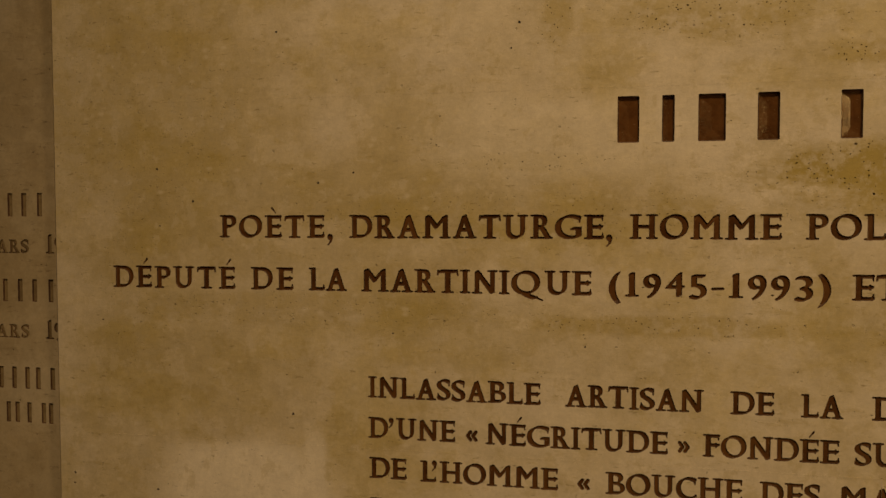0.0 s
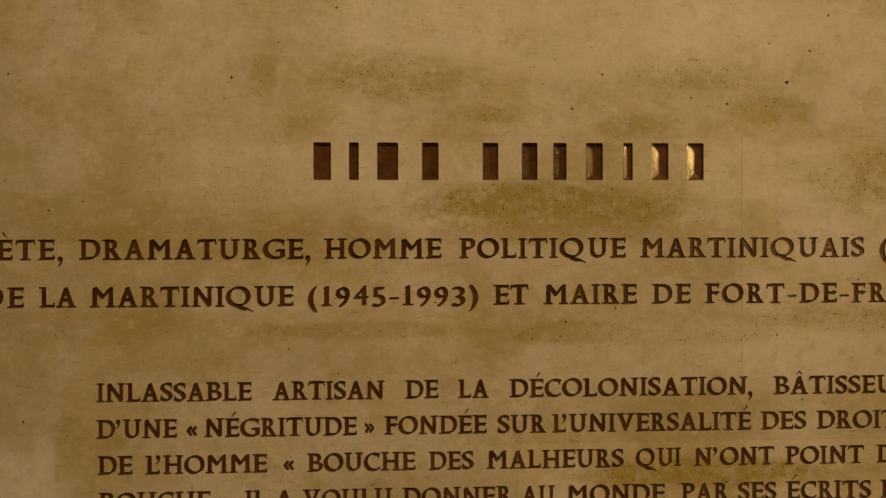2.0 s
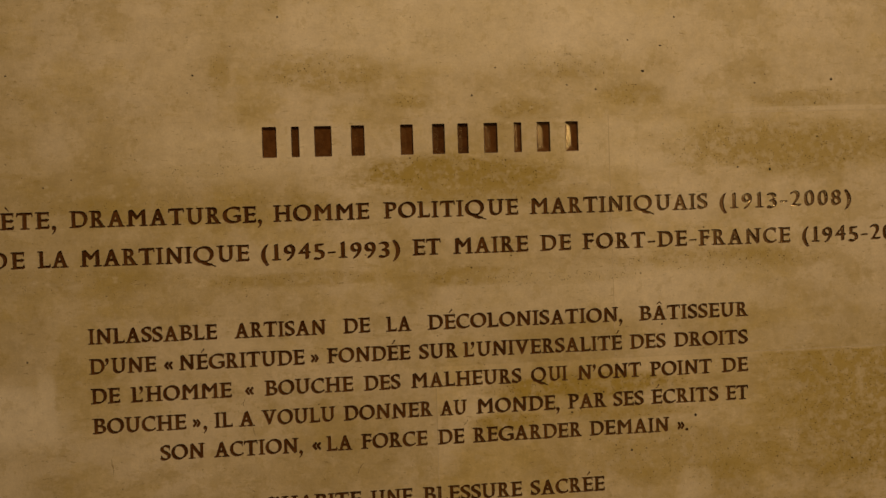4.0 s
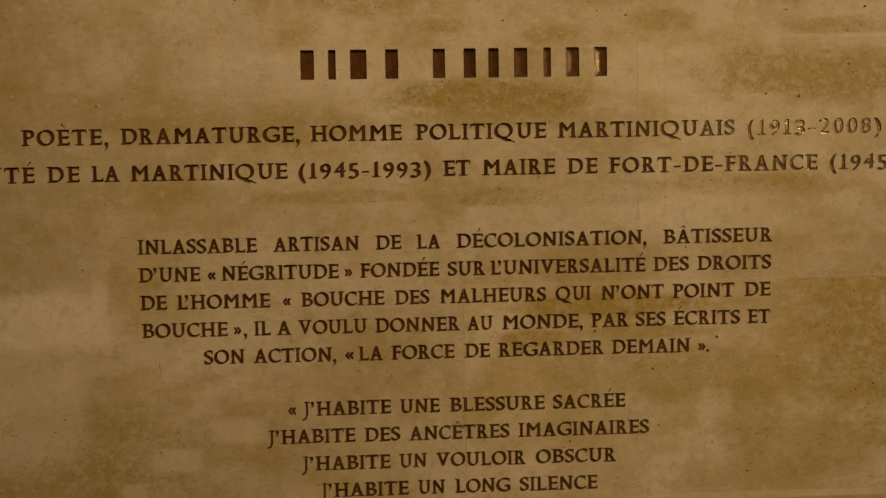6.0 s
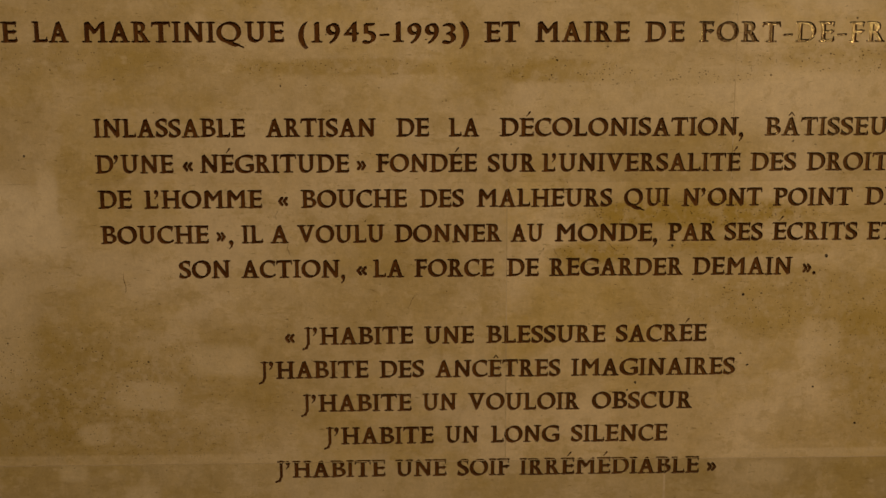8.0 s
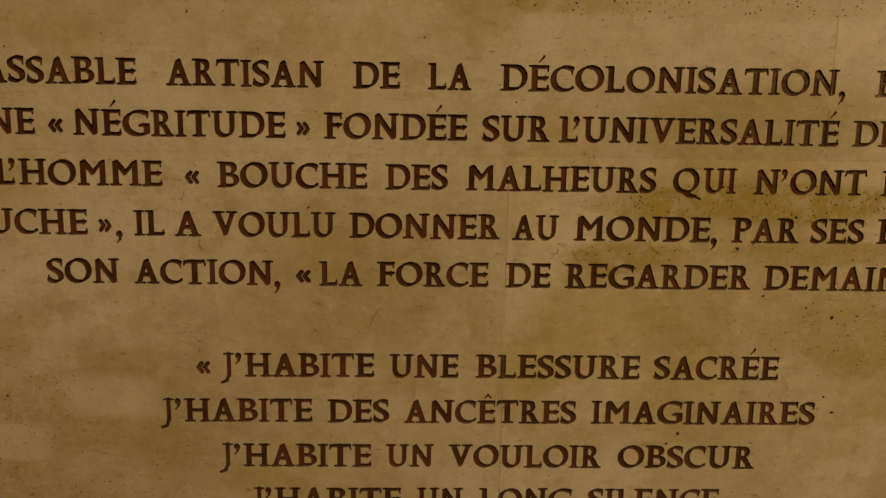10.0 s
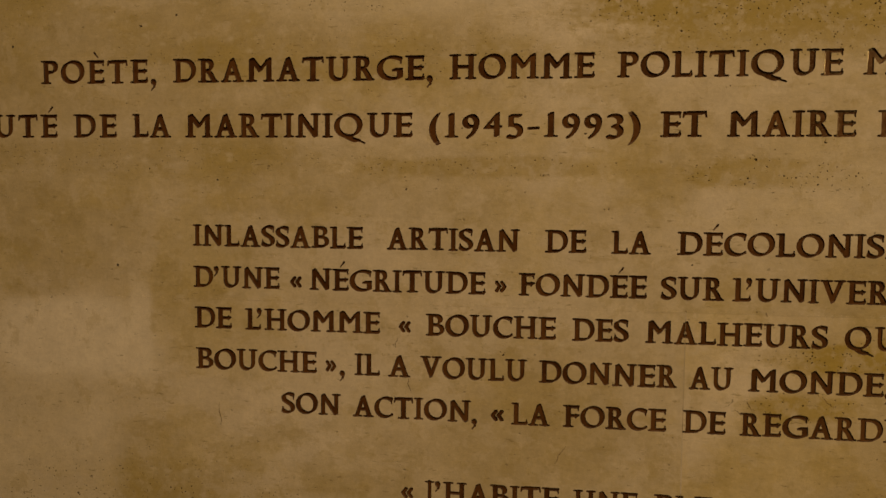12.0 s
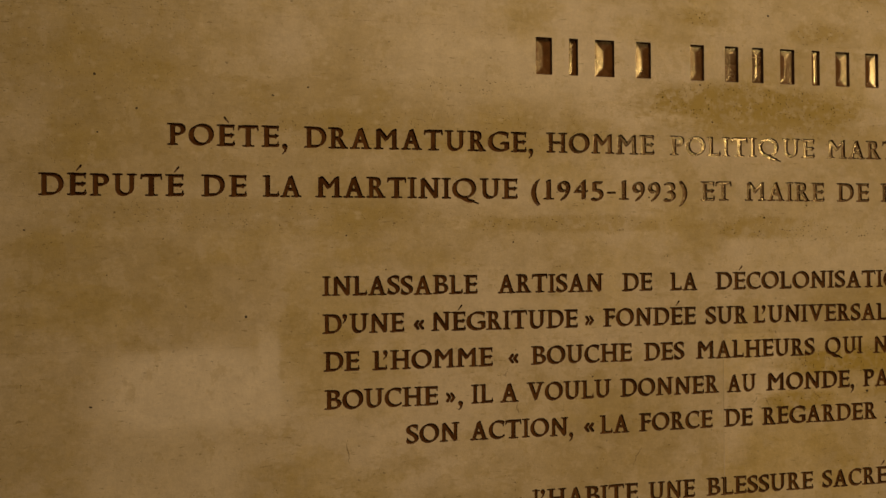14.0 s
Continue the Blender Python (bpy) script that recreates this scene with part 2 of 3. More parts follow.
def segment_distance(px, py, a, b):
    d = b - a
    u = np.clip(((px - a[0]) * d[0] + (py - a[1]) * d[1]) / max(d @ d, 1e-12), 0, 1)
    return np.hypot(px - a[0] - u * d[0], py - a[1] - u * d[1])


def outline_field(seg, px, py):
    """Signed distance to the outline, negative inside."""
    best, inside = np.full(px.shape, 9.0), np.zeros(px.shape, bool)
    for a, b in seg:
        best = np.minimum(best, segment_distance(px, py, a, b))
        if a[1] != b[1]:
            cross = (a[1] > py) != (b[1] > py)
            inside ^= cross & (px < a[0] + (py - a[1]) / (b[1] - a[1]) * (b[0] - a[0]))
    return np.where(inside, -best, best)


def shifted(f, dx, dy):
    """The field moved by (dx, dy) capital heights."""
    sx, sy = dx / STEP, dy / STEP
    ix, iy = math.floor(sx), math.floor(sy)
    u, v = sx - ix, sy - iy
    pick = lambda i, j: np.roll(np.roll(f, i, axis=1), j, axis=0)
    return (1 - u) * (1 - v) * pick(ix, iy) + u * (1 - v) * pick(ix + 1, iy) + (1 - u) * v * pick(ix, iy + 1) + u * v * pick(ix + 1, iy + 1)


def blend(a, b, k=0.05):
    h = np.clip(0.5 + 0.5 * (b - a) / k, 0, 1)
    return b * (1 - h) + a * h - k * h * (1 - h)


def runs(row, xs):
    """Stretches of a row that lie inside."""
    on = np.flatnonzero(np.diff(np.concatenate(([0], (row < 0).astype(int), [0]))))
    return [(xs[a], xs[b - 1]) for a, b in zip(on[::2], on[1::2])]


def glyph_field(char):
    base = PLAIN.get(char, char)
    wide = WIDTHS[base]
    xs, ys = np.arange(-0.36, wide + 0.44, STEP), np.arange(-0.50, 1.56, STEP)
    px, py = np.meshgrid(xs, ys)

    def stroke(x0, y0, x1, y1, r):
        return segment_distance(px, py, np.array((x0, y0)), np.array((x1, y1))) - r

    if base in "',":
        y = 0.88 if base == "'" else 0.03
        f = blend(stroke(0.12, y, 0.12, y + 0.02, 0.13), blend(stroke(0.20, y - 0.02, 0.15, y - 0.20, 0.05), stroke(0.15, y - 0.20, 0.03, y - 0.34, 0.035)), 0.06)
        return xs, ys, f
    if base == ".":
        return xs, ys, stroke(0.10, 0.08, 0.10, 0.08, 0.105)
    if base == "-":
        return xs, ys, stroke(0.05, 0.34, 0.45, 0.36, 0.062)
    if base in "«»":
        f = np.full(px.shape, 9.0)
        for x in (0.06, 0.29):
            for tip in (0.17, 0.55):
                one = (x, 0.36, x + 0.13, tip) if base == "«" else (x + 0.13, 0.36, x, tip)
                f = np.minimum(f, stroke(*one, 0.084))
        return xs, ys, f
    if base == "J":
        f = np.minimum(stroke(0.34, 0.97, 0.34, 0.05, 0.088), blend(stroke(0.33, 0.08, 0.24, -0.18, 0.07), stroke(0.22, -0.20, 0.03, -0.27, 0.062), 0.06))
        return xs, ys, blend(f, stroke(0.14, 0.965, 0.54, 0.965, 0.040))
    seg = font_outline("I" if base == "1" else base)
    reach = 0.09 if base in FOOT + HEAD else 0.05
    left = reach if base in FOOT + HEAD + LEFT_HEAD else 0.0
    body = wide - left - (reach if base in "AHIKMNRTUVWXY1" else 0.0)
    ink = seg[:, :, 0].max()
    if base in "I1":
        body = ink
        left = (wide - ink) / 2
    seg = seg * np.array((body / ink, 1.0)) + np.array((left, 0.0))
    if base in "359":
        seg = seg - np.array((0.0, 0.08))
    f = outline_field(seg, px, py) + (0.144 * min(1.0, body / ink) - THIN) / 2
    cut = np.full(f.shape, 9.0)
    for s in np.linspace(-0.5, 0.5, 11):
        cut = np.minimum(cut, shifted(f, s * NIB * math.cos(NIB_ANGLE), s * NIB * math.sin(NIB_ANGLE)))
    f = cut
    # serifs: thin feet and heads blended into the stems, ticks on the ends of arms and curves
    for rows, y, letters, one_side in ((0.16, 0.028, FOOT, LEFT_FOOT), (0.84, 0.972, HEAD, LEFT_HEAD)):
        stems = runs(f[int(round((rows - ys[0]) / STEP))], xs)
        if not stems:
            continue
        if base in letters:
            for a, b in stems:
                if b - a > 0.32 or (base == "N" and y < 0.5 and a > 0.4 * wide) or (base == "M" and y < 0.5 and 0.3 * wide < a < 0.6 * wide):
                    continue
                f = blend(f, stroke(a - 0.125, y, b + 0.125, y, 0.044))
        elif base in one_side:
            a, b = stems[0]
            f = blend(f, stroke(a - 0.125, y, min(b, a + 0.16), y, 0.044))
            if base in "FPR" and y < 0.5:
                f = blend(f, stroke(a - 0.125, y, b + 0.125, y, 0.044))
    end = wide - 0.045
    if base in "EFTZ":
        f = blend(f, stroke(end - 0.01, 0.96, end + 0.02, 0.78, 0.042), 0.06)
    if base in "EF":
        f = blend(f, stroke(end - 0.12, 0.60, end - 0.12, 0.42, 0.038), 0.06)
    if base in "ELZ":
        f = blend(f, stroke(end - 0.01, 0.04, end + 0.03, 0.23, 0.042), 0.06)
    if base == "T":
        f = blend(f, stroke(0.055, 0.96, 0.025, 0.78, 0.042), 0.06)
    if base in "CGS":
        f = blend(f, stroke(wide - 0.05, 0.93, wide - 0.045, 0.70, 0.042), 0.05)
    if base == "C":
        f = blend(f, stroke(wide - 0.06, 0.16, wide - 0.01, 0.22, 0.022), 0.05)
    if base == "S":
        f = blend(f, stroke(0.05, 0.08, 0.035, 0.30, 0.042), 0.05)
    if base == "Q":
        f = blend(f, stroke(0.56 * wide, 0.0, 1.12 * wide, -0.24, 0.042), 0.08)
    mid = 0.52 * wide
    if char == "É":
        f = np.minimum(f, np.minimum(stroke(mid - 0.08, 1.12, mid + 0.12, 1.31, 0.036), stroke(mid + 0.07, 1.26, mid + 0.15, 1.34, 0.052)))
    if char == "È":
        f = np.minimum(f, np.minimum(stroke(mid + 0.08, 1.12, mid - 0.12, 1.31, 0.036), stroke(mid - 0.07, 1.26, mid - 0.15, 1.34, 0.052)))
    if char in "ÊÂ":
        f = np.minimum(f, np.minimum(stroke(mid, 1.27, mid - 0.16, 1.12, 0.040), stroke(mid, 1.27, mid + 0.16, 1.12, 0.040)))
    if base == "1":
        f = blend(f, stroke(wide / 2 - 0.12, 0.86, wide / 2, 0.96, 0.028), 0.05)
    ink = xs[np.flatnonzero((f < 0).any(axis=0))]
    return xs * wide / (ink[-1] - ink[0]), ys, f


def contours(xs, ys, f, level):
    """Closed loops where the field crosses the level."""
    g = f - level
    g = np.where(g == 0, 1e-9, g)
    nxt, spot = {}, {}

    def edge(j, i, across):
        key = (j, i, across)
        if key not in spot:
            a = g[j, i]
            b = g[j, i + 1] if across else g[j + 1, i]
            u = a / (a - b)
            spot[key] = (xs[i] + u * (xs[1] - xs[0]), ys[j]) if across else (xs[i], ys[j] + u * STEP)
        return key

    inside = g < 0
    mixed = inside[:-1, :-1] + 2 * inside[:-1, 1:] + 4 * inside[1:, 1:] + 8 * inside[1:, :-1].astype(int)
    sides = {1: "LB", 2: "BR", 3: "LR", 4: "RT", 5: "LBRT", 6: "BT", 7: "LT", 8: "TL", 9: "TB", 10: "BRTL", 11: "TR", 12: "RL", 13: "RB", 14: "BL"}
    for j, i in np.argwhere((mixed > 0) & (mixed < 15)):
        way = sides[int(mixed[j, i])]
        at = {"L": (j, i, False), "R": (j, i + 1, False), "B": (j, i, True), "T": (j + 1, i, True)}
        for a, b in zip(way[::2], way[1::2]):
            nxt[edge(*at[a])] = edge(*at[b])
    loops = []
    while nxt:
        start, k = next(iter(nxt.items()))
        loop = [start]
        del nxt[start]
        while k != start and k in nxt:
            loop.append(k)
            k = nxt.pop(k)
        if len(loop) > 5:
            loops.append(thinned(np.array([spot[k] for k in loop]), 0.0035))
    return [p for p in loops if len(p) > 2]


def thinned(points, tol):
    """A closed loop with the points that hardly bend it left out."""
    far = int(np.argmax(np.hypot(*(points - points[0]).T)))

    def run(p):
        if len(p) < 3:
            return [p[0]]
        d = p[-1] - p[0]
        off = np.abs(d[0] * (p[:, 1] - p[0, 1]) - d[1] * (p[:, 0] - p[0, 0])) / max(np.hypot(*d), 1e-9)
        k = int(np.argmax(off))
        return [p[0]] if off[k] < tol else run(p[:k + 1]) + run(p[k:])

    ring = np.vstack((points, points[:1]))
    return np.array(run(ring[:far + 1]) + run(ring[far:]))


def within(loops, px, py):
    """Even-odd test of many points against closed loops."""
    inside = np.zeros(px.shape, bool)
    for loop in loops:
        for a, b in zip(loop, np.roll(loop, -1, axis=0)):
            if a[1] != b[1]:
                cross = (a[1] > py) != (b[1] > py)
                inside ^= cross & (px < a[0] + (py - a[1]) / (b[1] - a[1]) * (b[0] - a[0]))
    return inside


SLOPE, BANK, HOLLOW = 2.6, 0.030, 0.10     # how steep the cut's sides are, how far in they reach, and how much the bed deepens inwards


def cut_letter(xs, ys, f, name, material):
    """The cut of one letter below the stone's face: sloped banks down to a flat bed. Returns its rim and its mesh."""
    rim = contours(xs, ys, f, 0.0)
    bed = contours(xs, ys, f, -BANK)
    verts, edges, depth = [], [], []
    for loops, deep in ((rim, 0.0), (bed, -SLOPE * BANK)):
        for loop in loops:
            k = len(verts)
            verts += [Vector(p) for p in loop]
            depth += [deep] * len(loop)
            edges += [(k + i, k + (i + 1) % len(loop)) for i in range(len(loop))]
    px, py = np.meshgrid(xs, ys)
    pick = f < -BANK - 0.03
    pick[1::2] = False
    pick[:, 1::2] = False
    for x, y, d in zip(px[pick], py[pick], f[pick]):
        verts.append(Vector((x, y)))
        depth.append(-SLOPE * BANK + HOLLOW * (d + BANK))
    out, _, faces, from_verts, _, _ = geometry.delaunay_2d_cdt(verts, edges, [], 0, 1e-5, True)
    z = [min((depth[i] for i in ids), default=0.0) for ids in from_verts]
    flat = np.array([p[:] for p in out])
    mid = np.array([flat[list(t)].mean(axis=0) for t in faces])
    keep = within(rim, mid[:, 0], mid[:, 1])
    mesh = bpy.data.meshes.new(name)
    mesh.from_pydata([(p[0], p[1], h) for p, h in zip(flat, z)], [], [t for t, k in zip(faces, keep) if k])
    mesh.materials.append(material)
    # the banks' shade is in their colour, so the rims stay dark
    mesh.materials.append(RECESS_SHADE)
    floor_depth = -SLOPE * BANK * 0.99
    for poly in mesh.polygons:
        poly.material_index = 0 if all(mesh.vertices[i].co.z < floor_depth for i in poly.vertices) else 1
    mesh.validate()
    return rim, mesh


GLYPHS = {}
TIGHT = ("AV", "VA")


def glyph(char, material=GOLD):
    if (char, material.name) not in GLYPHS:
        xs, ys, f = glyph_field(char)
        GLYPHS[char, material.name] = cut_letter(xs, ys, f, "letter", material)
    return GLYPHS[char, material.name]


def bar_glyph(wide, high, material):
    """A plain rounded bar in place of a letter of a person's name."""
    key = ("bar", round(wide, 2), round(high, 2), material.name)
    if key not in GLYPHS:
        xs, ys = np.arange(-0.2, wide + 0.2, STEP), np.arange(-0.2, high + 0.2, STEP)
        px, py = np.meshgrid(xs, ys)
        dx, dy = np.abs(px - wide / 2) - wide / 2 + 0.03, np.abs(py - high / 2) - high / 2 + 0.03
        f = np.hypot(np.maximum(dx, 0), np.maximum(dy, 0)) + np.minimum(np.maximum(dx, dy), 0) - 0.03
        GLYPHS[key] = cut_letter(xs, ys, f, "bar", material)
    return GLYPHS[key]


CUTS = []        # every rim on the inscribed face, in metres: (low corner, high corner, loops)


def place_cut(name, shape, parent, x, z, cap, squeeze, face_y, holes):
    rim, mesh = shape
    ob = new(name, mesh)
    ob.parent = parent
    ob.matrix_parent_inverse = parent.matrix_world.inverted()
    ob.matrix_world = pose(x, face_y, z, 90) @ Matrix.Diagonal((cap * squeeze, cap, cap, 1))
    if holes is not None:
        loops = [p * np.array((cap * squeeze, cap)) + np.array((x, z)) for p in rim]
        every = np.vstack(loops)
        holes.append((every.min(axis=0), every.max(axis=0), loops))
    return ob


def set_word(word, x0, x1, z, cap, parent, face_y=0.0, holes=CUTS, material=GOLD):
    """The letters of a word spread from x0 to x1."""
    shapes = [glyph(c, material) for c in word]
    spans = [np.vstack(rim)[:, 0] for rim, _ in shapes]
    lefts, ink = [float(s.min()) for s in spans], [float(s.max() - s.min()) for s in spans]
    for k, pair in enumerate(zip(word, word[1:])):
        if "".join(pair) in TIGHT:
            ink[k] -= 0.09
        if pair == ("L", "'"):
            ink[k] -= 0.26
        if pair[0] == "'":
            ink[k] += 0.10
    gap = 0.06
    if len(word) > 1:
        gap = min(0.20, max(0.02, ((x1 - x0) / cap - sum(ink)) / (len(word) - 1)))
    squeeze = (x1 - x0) / cap / (sum(ink) + gap * (len(word) - 1))
    x = x0
    for shape, left, w in zip(shapes, lefts, ink):
        place_cut("letter", shape, parent, x - left * cap * squeeze, z + random.uniform(-0.0003, 0.0003), cap, squeeze, face_y, holes)
        x += (w + gap) * cap * squeeze


def line_of(label, x, z, y=0.0, group="lines of the inscription"):
    ob = new("inscription_line")
    ob.location = (x, y, z)
    bpy.context.view_layer.update()
    return tagged(ob, label, "inscription", group)


# ---- the inscription: (words, cap height, baseline, ends of each word) ----
def inscribe(text, cap, z, *ends):
    """One line of the inscription; ends: where each word begins and stops."""
    line = line_of("gilded serif capitals cut into limestone: " + " ".join(w.lower() for w in text.split()[:5]), ends[0], z)
    for word, x0, x1 in zip(text.split(), ends[::2], ends[1::2]):
        set_word(word, x0, x1, z, cap, line)


inscribe("POÈTE, DRAMATURGE, HOMME POLITIQUE MARTINIQUAIS (1913-2008)", 0.0264, 1.6862,
         -0.738, -0.593, -0.573, -0.27, -0.252, -0.095, -0.072, 0.155, 0.174, 0.486, 0.507, 0.748)
inscribe("DÉPUTÉ DE LA MARTINIQUE (1945-1993) ET MAIRE DE FORT-DE-FRANCE (1945-2001)", 0.0264, 1.6236,
         -0.884, -0.718, -0.698, -0.643, -0.624, -0.576, -0.559, -0.292, -0.274, -0.046, -0.026, 0.022, 0.042, 0.17, 0.19, 0.244, 0.263, 0.634, 0.655, 0.884)
inscribe("INLASSABLE ARTISAN DE LA DÉCOLONISATION, BÂTISSEUR", 0.0243, 1.4987,
         -0.551, -0.348, -0.321, -0.172, -0.145, -0.1, -0.074, -0.032, -0.005, 0.329, 0.358, 0.553)
inscribe("D'UNE « NÉGRITUDE » FONDÉE SUR L'UNIVERSALITÉ DES DROITS", 0.0243, 1.4507,
         -0.551, -0.446, -0.434, -0.42, -0.411, -0.209, -0.199, -0.186, -0.173, -0.035, -0.021, 0.045, 0.053, 0.327, 0.34, 0.404, 0.418, 0.551)
inscribe("DE L'HOMME « BOUCHE DES MALHEURS QUI N'ONT POINT DE", 0.0243, 1.4027,
         -0.55, -0.504, -0.488, -0.328, -0.307, -0.293, -0.276, -0.131, -0.114, -0.053, -0.036, 0.151, 0.167, 0.23, 0.247, 0.359, 0.374, 0.485, 0.502, 0.55)
inscribe("BOUCHE », IL A VOULU DONNER AU MONDE, PAR SES ÉCRITS ET", 0.0243, 1.3545,
         -0.549, -0.402, -0.392, -0.369, -0.358, -0.328, -0.319, -0.293, -0.282, -0.162, -0.149, -0.001, 0.011, 0.057, 0.072, 0.215, 0.229, 0.296, 0.308, 0.362, 0.375, 0.495, 0.508, 0.549)
inscribe("SON ACTION, « LA FORCE DE REGARDER DEMAIN ».", 0.0243, 1.3063,
         -0.445, -0.374, -0.36, -0.217, -0.202, -0.187, -0.179, -0.136, -0.122, -0.011, 0.006, 0.051, 0.065, 0.252, 0.265, 0.406, 0.42, 0.439)
inscribe("« J'HABITE UNE BLESSURE SACRÉE", 0.0243, 1.2116,
         -0.303, -0.289, -0.279, -0.124, -0.109, -0.039, -0.022, 0.146, 0.16, 0.289)
inscribe("J'HABITE DES ANCÊTRES IMAGINAIRES", 0.0243, 1.1633,
         -0.341, -0.187, -0.172, -0.109, -0.094, 0.083, 0.098, 0.331)
inscribe("J'HABITE UN VOULOIR OBSCUR", 0.0243, 1.1149,
         -0.283, -0.127, -0.112, -0.063, -0.048, 0.111, 0.128, 0.272)
inscribe("J'HABITE UN LONG SILENCE", 0.0243, 1.0669,
         -0.252, -0.096, -0.08, -0.032, -0.015, 0.083, 0.099, 0.238)
inscribe("J'HABITE UNE SOIF IRRÉMÉDIABLE »", 0.0243, 1.0183,
         -0.322, -0.165, -0.151, -0.078, -0.063, 0.012, 0.026, 0.285, 0.296, 0.31)

# the name over it, as plain bars of its letters' sizes
title = line_of("large gilded plain bars cut into the limestone as a heading", -0.283, 1.791)
for middle, wide in ((-0.254, 0.46), (-0.212, 0.26), (-0.167, 0.56), (-0.110, 0.44), (-0.029, 0.42), (0.024, 0.42), (0.065, 0.36), (0.112, 0.46), (0.158, 0.26), (0.202, 0.46), (0.251, 0.44)):
    place_cut("bar", bar_glyph(wide, 1.0, GOLD), title, middle - wide * 0.0505 / 2, 1.791, 0.0505, 1.0, 0.0, CUTS)

# ---- the inscribed pier: ashlar blocks with hairline joints ----
PIER, BACK_Y = 0.968, 0.12
pier = new("wall_front")
tagged(pier, "pale honed limestone pier face with brown stains", "wall", kind="structure")


def ashlar(x0, x1, z0, z1, deep, material, parent, holes, arris=0.0001, face_y=0.0):
    """One block: its face with the letters' holes in it, worn edges and sides."""
    near = [h for h in holes if h[0][0] < x1 and h[1][0] > x0 and h[0][1] < z1 and h[1][1] > z0]
    lip = 0.004 if x0 == -PIER else arris
    corner = [(x0 + lip, z0 + arris), (x1 - arris, z0 + arris), (x1 - arris, z1 - arris), (x0 + lip, z1 - arris)]
    verts, edges = [Vector(c) for c in corner], [(0, 1), (1, 2), (2, 3), (3, 0)]
    for _, _, loops in near:
        for loop in loops:
            k = len(verts)
            verts += [Vector(p) for p in loop]
            edges += [(k + i, k + (i + 1) % len(loop)) for i in range(len(loop))]
    out, _, faces, _, _, _ = geometry.delaunay_2d_cdt(verts, edges, [], 0, 1e-7, False)
    flat = np.array([p[:] for p in out])
    mid = flat[np.array([list(t) for t in faces])].mean(axis=1)
    keep = (mid[:, 0] > x0 + lip) & (mid[:, 0] < x1 - arris) & (mid[:, 1] > z0 + arris) & (mid[:, 1] < z1 - arris)
    for low, high, loops in near:
        some = np.flatnonzero((mid[:, 0] > low[0]) & (mid[:, 0] < high[0]) & (mid[:, 1] > low[1]) & (mid[:, 1] < high[1]))
        keep[some[within(loops, mid[some, 0], mid[some, 1])]] = False
    points = [(p[0], face_y, p[1]) for p in flat]
    tris = [tuple(t) for t, k in zip(faces, keep) if k]
    k = len(points)
    for (a, c), (x, z) in zip(corner, ((x0, z0), (x1, z0), (x1, z1), (x0, z1))):
        points += [(a, face_y, c), (x, face_y + (lip if x == x0 else arris), z), (x, face_y + deep, z)]
    for i in range(4):
        j = (i + 1) % 4
        for s in (0, 1):
            tris.append((k + 3 * i + s, k + 3 * i + s + 1, k + 3 * j + s + 1, k + 3 * j + s))
    mesh = bpy.data.meshes.new("stone_block")
    mesh.from_pydata(points, [], tris)
    mesh.materials.append(material)
    ob = new("stone_block", mesh)
    ob.parent = parent
    return ob


def box(name, low, high, material, parent=None):
    bm = bmesh.new()
    bmesh.ops.create_cube(bm, size=1.0)
    size, mid = Vector(high) - Vector(low), (Vector(high) + Vector(low)) / 2
    bm.transform(Matrix.Translation(mid) @ Matrix.Diagonal((*size, 1)))
    mesh = bpy.data.meshes.new(name)
    bm.to_mesh(mesh)
    bm.free()
    mesh.materials.append(material)
    ob = new(name, mesh)
    ob.parent = parent
    return ob


JOINT = 0.00015
# the 1.12 tone paints the brighter middle of the lens fall-off into a block
COURSES = ((0.0, 0.235, (0.02,), (1, 1)), (0.235, 0.635, (-0.30, 0.40), (1, 1, 1)), (0.635, 1.040, (0.235,), (0.95, 0.92)),
           (1.040, 1.437, (0.006,), (1.02, 1.12)), (1.437, 1.852, (0.315,), (1.0, 1.03)),
           (1.852, 2.26, (), (1.0,)), (2.26, 2.67, (0.05,), (1, 1)), (2.67, 3.08, (-0.4, 0.45), (1, 1, 1)), (3.08, 3.60, (0.0,), (1, 1)))


def joint(x0, x1, z0, z1, material=MORTAR):
    """A flush mortar line, left out where letters are cut across it."""
    flat = x1 - x0 > z1 - z0
    ends = (x0, x1) if flat else (z0, z1)
    k = 0 if flat else 1
    over = sorted((h[0][k] - 0.001, h[1][k] + 0.001) for h in CUTS if h[0][0] < x1 and h[1][0] > x0 and h[0][1] < z1 and h[1][1] > z0)
    at = ends[0]
    for a, b in over + [(ends[1], ends[1])]:
        if a - at > 0.002:
            low, high = ((at, z0), (a, z1)) if flat else ((x0, at), (x1, a))
            box("mortar_joint", (low[0], -0.0001, low[1]), (high[0], 0.004, high[1]), material, pier)
        at = max(at, b)


